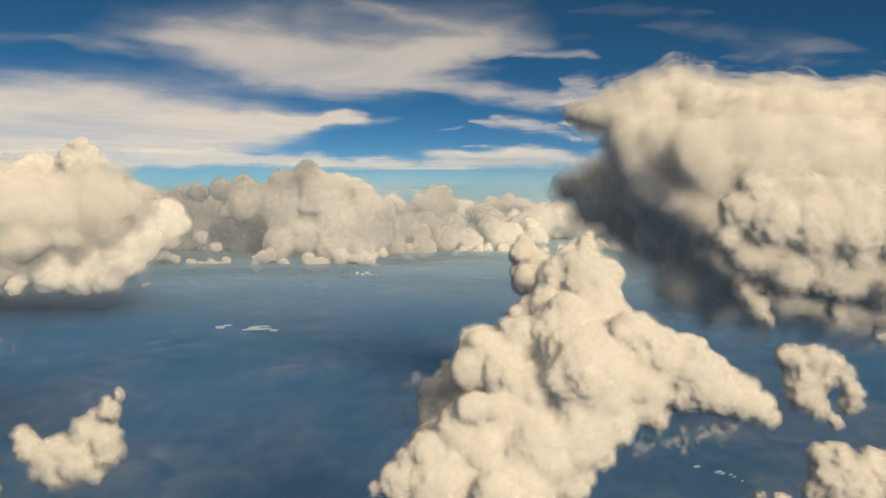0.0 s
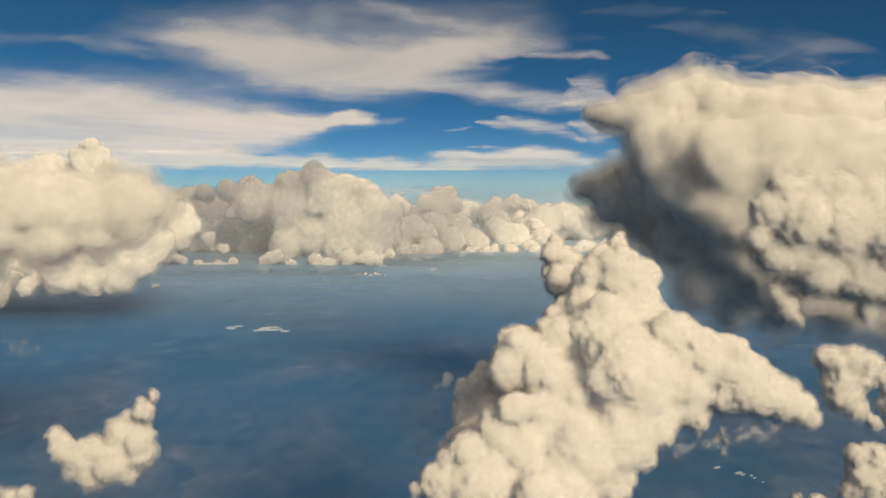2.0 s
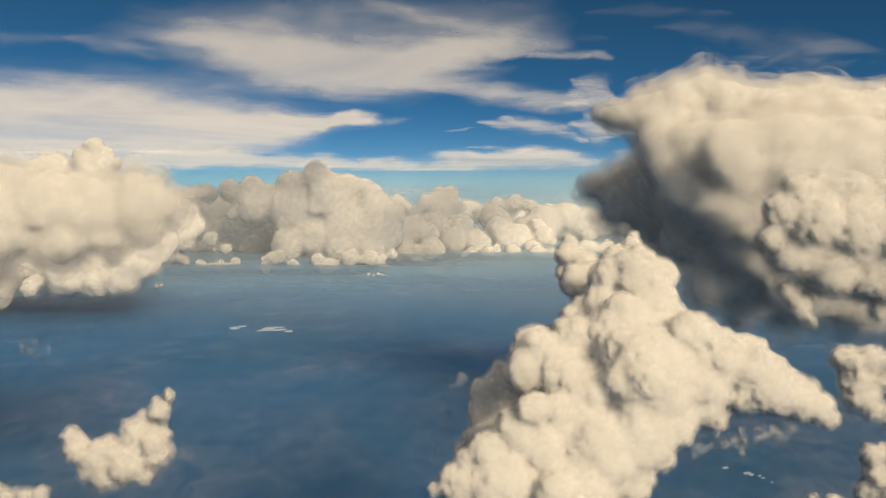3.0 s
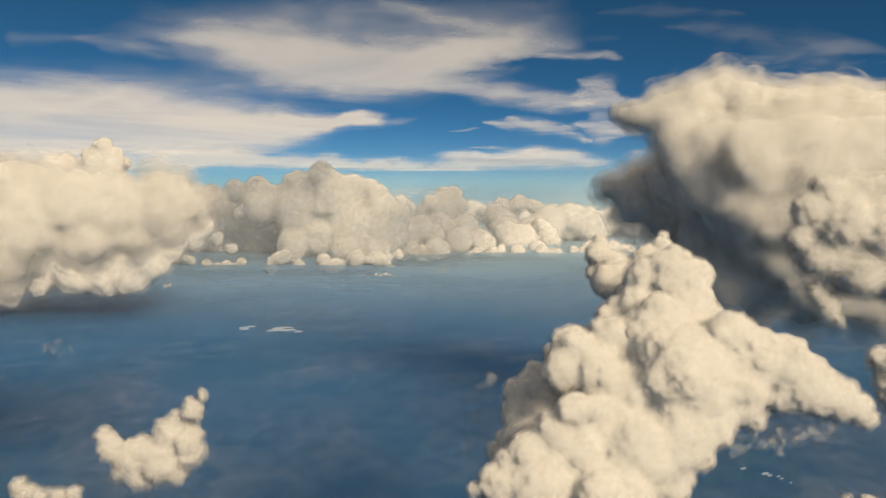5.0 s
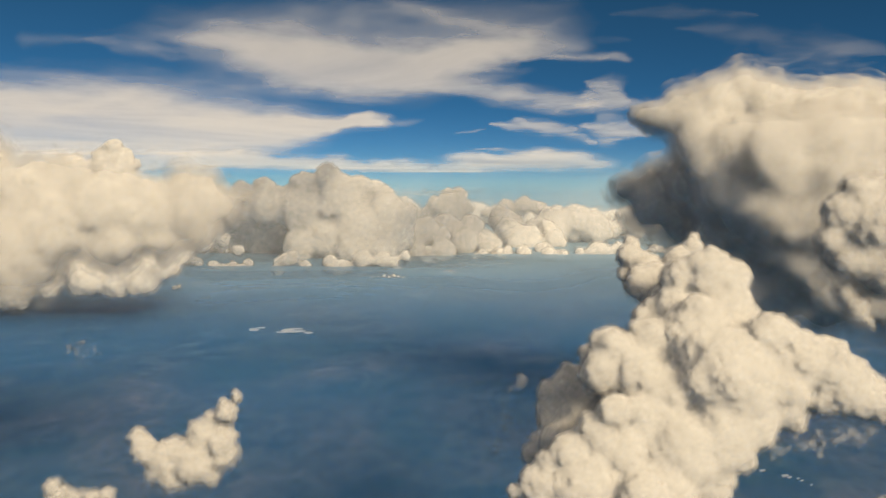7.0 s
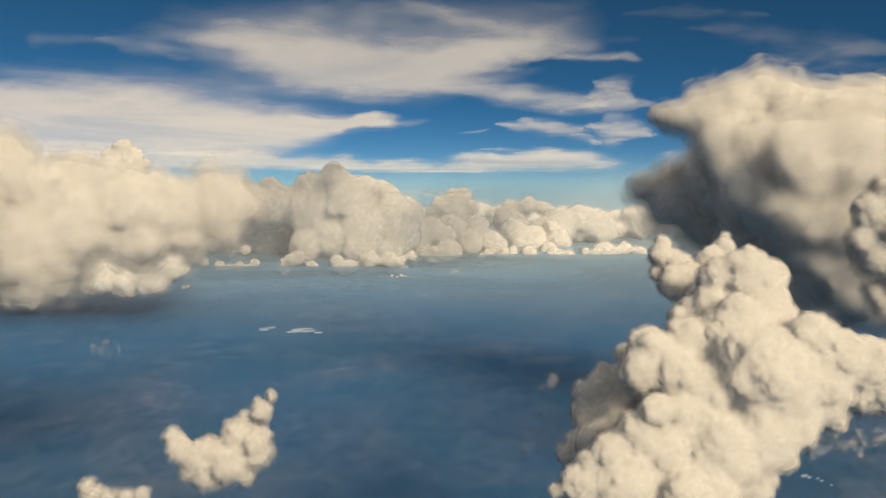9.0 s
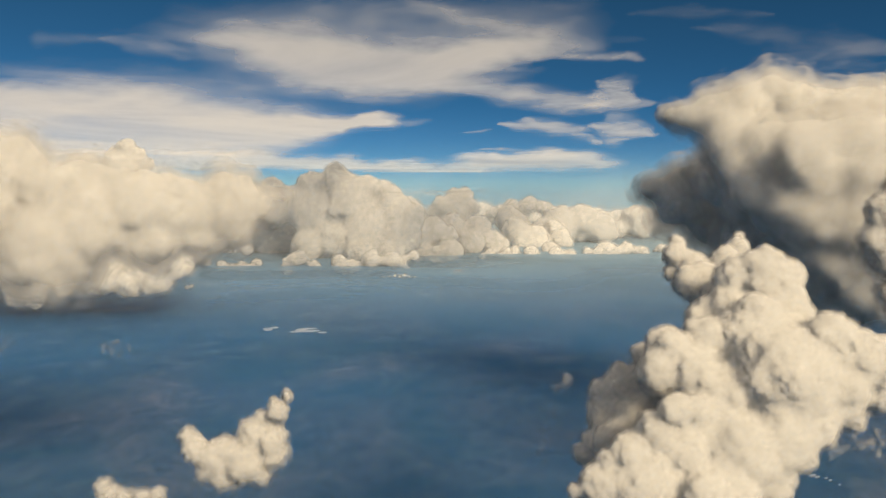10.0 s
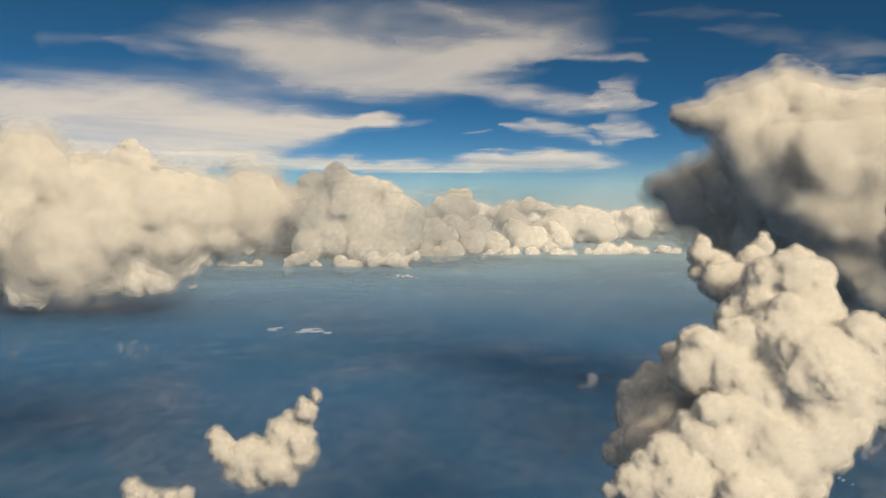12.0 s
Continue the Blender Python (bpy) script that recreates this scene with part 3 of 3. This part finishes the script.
STORM_BODY = [(215, 632, 231, 22.5), (239, 630, 211, 27.3), (262, 630, 191, 28.3), (240, 650, 188, 23.1), (172, 645, 287, 23.0), (188, 640, 263, 24.8), (208, 640, 243, 26.7), (232, 640, 218, 26.7), (168, 660, 303, 24.5), (195, 640, 292, 31.7), (222, 620, 284, 40.3), (261, 610, 284, 47.2), (312, 610, 284, 49.1), (364, 610, 284, 49.1), (411, 610, 284, 51.9), (206, 620, 258, 25.0), (226, 615, 244, 28.6), (258, 610, 242, 37.8), (298, 605, 237, 42.1), (345, 605, 237, 44.0), (398, 600, 233, 51.1)]
STORM_DARK = [(132, 790, 265, 15.9), (180, 715, 270, 24.9), (199, 705, 256, 27.3), (190, 695, 281, 21.5), (214, 700, 243, 27.1), (147, 800, 261, 19.8), (168, 790, 276, 20.8), (178, 790, 252, 30.6), (161, 800, 240, 21.1), (206, 790, 230, 33.6), (216, 720, 214, 32.3), (233, 670, 200, 33.2), (185, 760, 282, 25.9), (270, 670, 187, 43.6), (305, 655, 178, 40.2), (341, 645, 175, 38.3), (381, 645, 172, 38.3), (432, 645, 170, 44.3), (223, 670, 176, 25.9), (250, 670, 155, 18.7), (292, 670, 150, 21.2), (334, 660, 152, 18.4), (378, 655, 155, 20.7)]
cloud("storm_cloud", "huge smooth cream storm cloud with dark slate underside", STORM_TOP + STORM_BODY + STORM_DARK, 3.6, SOFT, 12, **SOFT_SKIN)
GREY_SKIN = dict(counts=(6, 2), relief=(("F", 60.0, 16.0), ("L", 24.0, 4.0), ("F", 20.0, 8.0), ("L", 9.0, 2.0)), fringe=(11.0, 10, 12.0, SOFT_EDGE, 1.7), smooth=4, rounds=30)
GREY_NEAR = [(-328, 470, 263, 21.8), (-306, 470, 265, 16.4), (-291, 470, 268, 12.4), (-272, 468, 266, 10.9), (-259, 470, 268, 9.5), (-245, 472, 265, 9.5), (-228, 475, 268, 9.6), (-213, 478, 265, 9.6), (-199, 482, 260, 6.7), (-188, 485, 261, 3.4), (-275, 465, 256, 21.6), (-249, 470, 254, 21.1), (-225, 475, 254, 18.4), (-206, 480, 255, 12.6), (-304, 465, 241, 25.2), (-270, 468, 230, 20.3), (-243, 472, 232, 16.1), (-222, 478, 237, 12.6), (-330, 465, 227, 28.8)]
GREY_REAR = [(-437, 480, 277, 35.3), (-401, 480, 266, 33.4), (-362, 478, 277, 25.9), (-381, 475, 241, 33.1), (-358, 472, 219, 21.9), (-427, 480, 229, 33.4)]
cloud("cumulus_cloud", "soft grey-cream hazy cumulus mass with blurred edges", GREY_NEAR + GREY_REAR, 2.2, SOFT, 13, **GREY_SKIN)

FAR_SKIN = dict(counts=(9, 3), relief=(("F", 80.0, 24.0), ("F", 30.0, 12.0), ("L", 30.0, 6.0), ("L", 15.0, 4.5), ("F", 14.0, 5.0)), fringe=(7.0, 6, 10.0, FAR_EDGE, 1.7), smooth=1)
cloud("cumulus_bank", "broad heaped cream cumulus bank with bright lower puffs", [(-754, 1280, 83, 19.8), (-837, 1300, 83, 40.2), (-698, 1290, 100, 33.9), (-648, 1290, 92, 30), (-598, 1290, 100, 32), (-576, 1300, 129, 42.3), (-636, 1320, 132, 49), (-723, 1340, 135, 62.2), (-807, 1340, 135, 62.2), (-552, 1330, 157, 41.2), (-587, 1380, 196, 64.1), (-697, 1420, 204, 87.9), (-812, 1450, 214, 101), (-929, 1420, 182, 121), (-536, 1400, 184, 48.8), (-1064, 1420, 138, 132)], 4.0, FAR, 14, **FAR_SKIN)
KNOB_SKIN = dict(counts=(8, 3), relief=(("F", 40.0, 9.0), ("L", 20.0, 6.5), ("L", 9.0, 3.2)), fringe=(3.0, 7, 6.0, FAR_EDGE, 1.6), smooth=1)
cloud("cumulus_cloud", "bright white cauliflower knob above the grey bank", [(-690, 1400, 336, 18.4), (-716, 1400, 321, 15.2), (-666, 1400, 321, 15.2), (-646, 1400, 306, 8.7), (-706, 1400, 302, 23.8), (-672, 1400, 300, 23.8), (-734, 1400, 306, 8.7), (-693, 1400, 318, 19.5), (-689, 1400, 270, 36.8)], 2.2, FAR, 15, **KNOB_SKIN)
cloud("cumulus_bank", "heaped cream cumulus with tall rounded crown", crowd([(-437, 2375, 279, 50.6), (-516, 2375, 261, 50.6), (-341, 2375, 252, 46.0), (-264, 2375, 223, 36.8), (-396, 2375, 215, 82.7), (-522, 2375, 182, 82.7), (-645, 2375, 252, 36.8), (-718, 2375, 241, 36.8), (-792, 2375, 230, 29.8), (-632, 2375, 193, 64.3), (-255, 2375, 171, 68.9), (-184, 2375, 179, 32.2), (-339, 2375, 127, 91.9), (-441, 2375, 90, 78.1), (-238, 2375, 109, 78.1), (-351, 2330, 54, 58.6), (-261, 2330, 54, 49.6)], 2, 45), 4.6, FAR, 16, **FAR_SKIN)
cloud("cumulus_bank", "hazy shaded cumulus hollow behind the crown", [(-899, 2560, 167, 89.2), (-821, 2560, 122, 95.1), (-742, 2560, 132, 95.1), (-653, 2560, 112, 107.0), (-564, 2560, 92, 89.2), (-921, 2560, 92, 89.2), (-803, 2560, 62, 77.3), (-684, 2560, 52, 77.3)], 5.0, FAR, 17, **FAR_SKIN)
FEET = dict(counts=(8, 2), relief=(("F", 40.0, 16.0), ("L", 20.0, 5.0), ("F", 12.0, 5.0)), fringe=(6.0, 6, 10.0, FAR_EDGE, 1.7), smooth=1)
cloud("cumulus_bank", "line of small bright cumulus under the bank", crowd([(-815, 2120, 53, 22.6), (-782, 2120, 40, 18.4), (-733, 2120, 30, 16.4), (-680, 2120, 30, 14.4), (-634, 2120, 35, 16.4), (-552, 2120, 20, 16.4), (-525, 2120, 48, 20.5), (-501, 2120, 60, 16.4), (-469, 2120, 32, 16.4), (-394, 2120, 37, 26.6), (-350, 2120, 30, 22.6), (-300, 2120, 47, 28.7), (-238, 2120, 47, 26.6), (-175, 2120, 57, 16.4), (-585, 2120, 0, 8.2), (-542, 2120, 2, 8.2), (-704, 2120, 106, 22.6), (-662, 2120, 76, 18.4), (-827, 2120, 93, 26.6), (-205, 2120, 23, 10.3), (-370, 2120, 10, 12.3)], 3, 41), 3.6, FAR, 28, **FEET)
DISTANT = dict(counts=(9, 3), relief=(("F", 90.0, 28.0), ("F", 36.0, 14.0), ("L", 38.0, 7.0), ("L", 19.0, 5.0), ("F", 16.0, 6.0)), fringe=(9.0, 6, 16.0, FAR_EDGE, 1.7), smooth=1)
cloud("cumulus_cloud", "small distant white cumulus turret", [(-47, 3200, 209, 39.6), (2, 3200, 216, 34.7), (27, 3200, 167, 34.7), (-96, 3200, 176, 44.6), (-35, 3220, 141, 74.8), (-134, 3200, 142, 29.7)], 5.0, FAR, 18, **DISTANT)
cloud("cumulus_bank", "distant row of small cream cumulus heaps", crowd([(-182, 2500, 87, 65.8), (-124, 2500, 106, 50.3), (-58, 2600, 110, 56.3), (32, 2600, 110, 48.3), (2, 2550, 63, 51.3), (-160, 2450, 33, 45.5), (-65, 2450, 42, 41.7), (93, 2600, 49, 52.3), (187, 2800, 86, 52), (252, 2800, 54, 60.7), (128, 2500, 28, 27.1), (206, 2500, 28, 27.1), (295, 2600, 29, 32.2), (-120, 2400, 6, 22.3), (171, 2900, 125, 58.4), (361, 2800, 54, 43.3)], 2, 42), 5.0, FAR, 19, base=18, **DISTANT)
cloud("cumulus_bank", "distant flat-topped pale cloud layer", crowd([(226, 3400, 160, 36.8), (305, 3400, 171, 42.1), (384, 3400, 152, 36.8), (463, 3400, 144, 31.6), (280, 3420, 133, 37.1), (148, 3420, 133, 26.5), (478, 3000, 120, 69.7), (386, 3000, 96, 78.9), (549, 3000, 85, 69.7)], 3, 44), 6.5, FAR, 20, **DISTANT)
cloud("cumulus_bank", "long distant line of low cream cumulus", crowd([(73, 2503, 25, 19.3), (151, 2503, 33, 23.2), (219, 2503, 19, 19.3), (297, 2503, 29, 27.1), (342, 2483, 22, 23), (472, 2503, 45, 31), (540, 2503, 49, 27.1), (598, 2503, 38, 19.3), (672, 2553, 41, 15.8), (731, 2553, 34, 15.8), (404, 2503, 34, 19.3), (348, 2903, 82, 44.9), (258, 2903, 70, 35.9), (592, 3203, 88, 64.4), (766, 3203, 100, 74.3)], 5, 43), 5.0, FAR, 21, base=18, **DISTANT)
rng = np.random.default_rng(77)
horizon = []
for i in range(64):  # heaps along the horizon, higher where the bank is thick
    x = -2700 + 82 * i + rng.uniform(-20, 20)
    rise = min(1.0, max(0.0, (380 - x) / 520))
    for z in (60, 70 + 30 * rise, 80 + 50 * rise):
        horizon.append((x + rng.uniform(-20, 20), 4250 + rng.uniform(-60, 60), z + rng.uniform(-14, 14), rng.uniform(42, 62)))
cloud("cumulus_bank", "endless pale cloud bank along the hazy horizon", horizon, 13.0, FAR, 26, (5,), base=40, relief=(("F", 110.0, 40.0), ("L", 60.0, 16.0), ("F", 30.0, 12.0),), fringe=(22.0, 4, 40.0, FAR_EDGE, 1.6))
DOTS = dict(counts=(6,), relief=(("F", 10.0, 6.0), ("L", 6.0, 2.0),), fringe=(4.0, 4, 5.0, FAR_EDGE, 1.4), smooth=0, group="lone puffs over the plain", rounds=6)
cloud("cloud_puff", "lone tiny white puff over the plain", [(-601, 1450, 61, 5.6), (-591, 1450, 64, 4.5)], 1.5, FAR, 22, **DOTS)
cloud("cloud_puff", "lone tiny white puff under the bank", [(-634, 1280, 71, 5), (-626, 1280, 72, 4)], 1.5, FAR, 23, **DOTS)
cloud("cloud_puff", "flat little cream puff far over the plain", [(-228, 1700, 51, 3.3), (-215, 1700, 52, 3.6), (-202, 1700, 54, 4.5), (-190, 1700, 52, 4.5), (-178, 1700, 55, 5.2), (-167, 1700, 52, 3.6), (-156, 1700, 51, 3.3)], 2.0, FAR, 24, **DOTS)
cloud("cloud_puff", "little torn white puff under the storm cloud", [(242, 400, 183, 2.5), (246, 400, 184, 2.5), (250, 400, 184, 2.8)], 1.0, FAR, 27, **DOTS)
cloud("cloud_puff", "lone tiny white puff near the horizon", [(-62, 2000, 25, 4.6), (-53, 2000, 26, 6.2), (-42, 2000, 26, 6.2), (-33, 2000, 25, 4.6)], 2.0, FAR, 25, **DOTS)
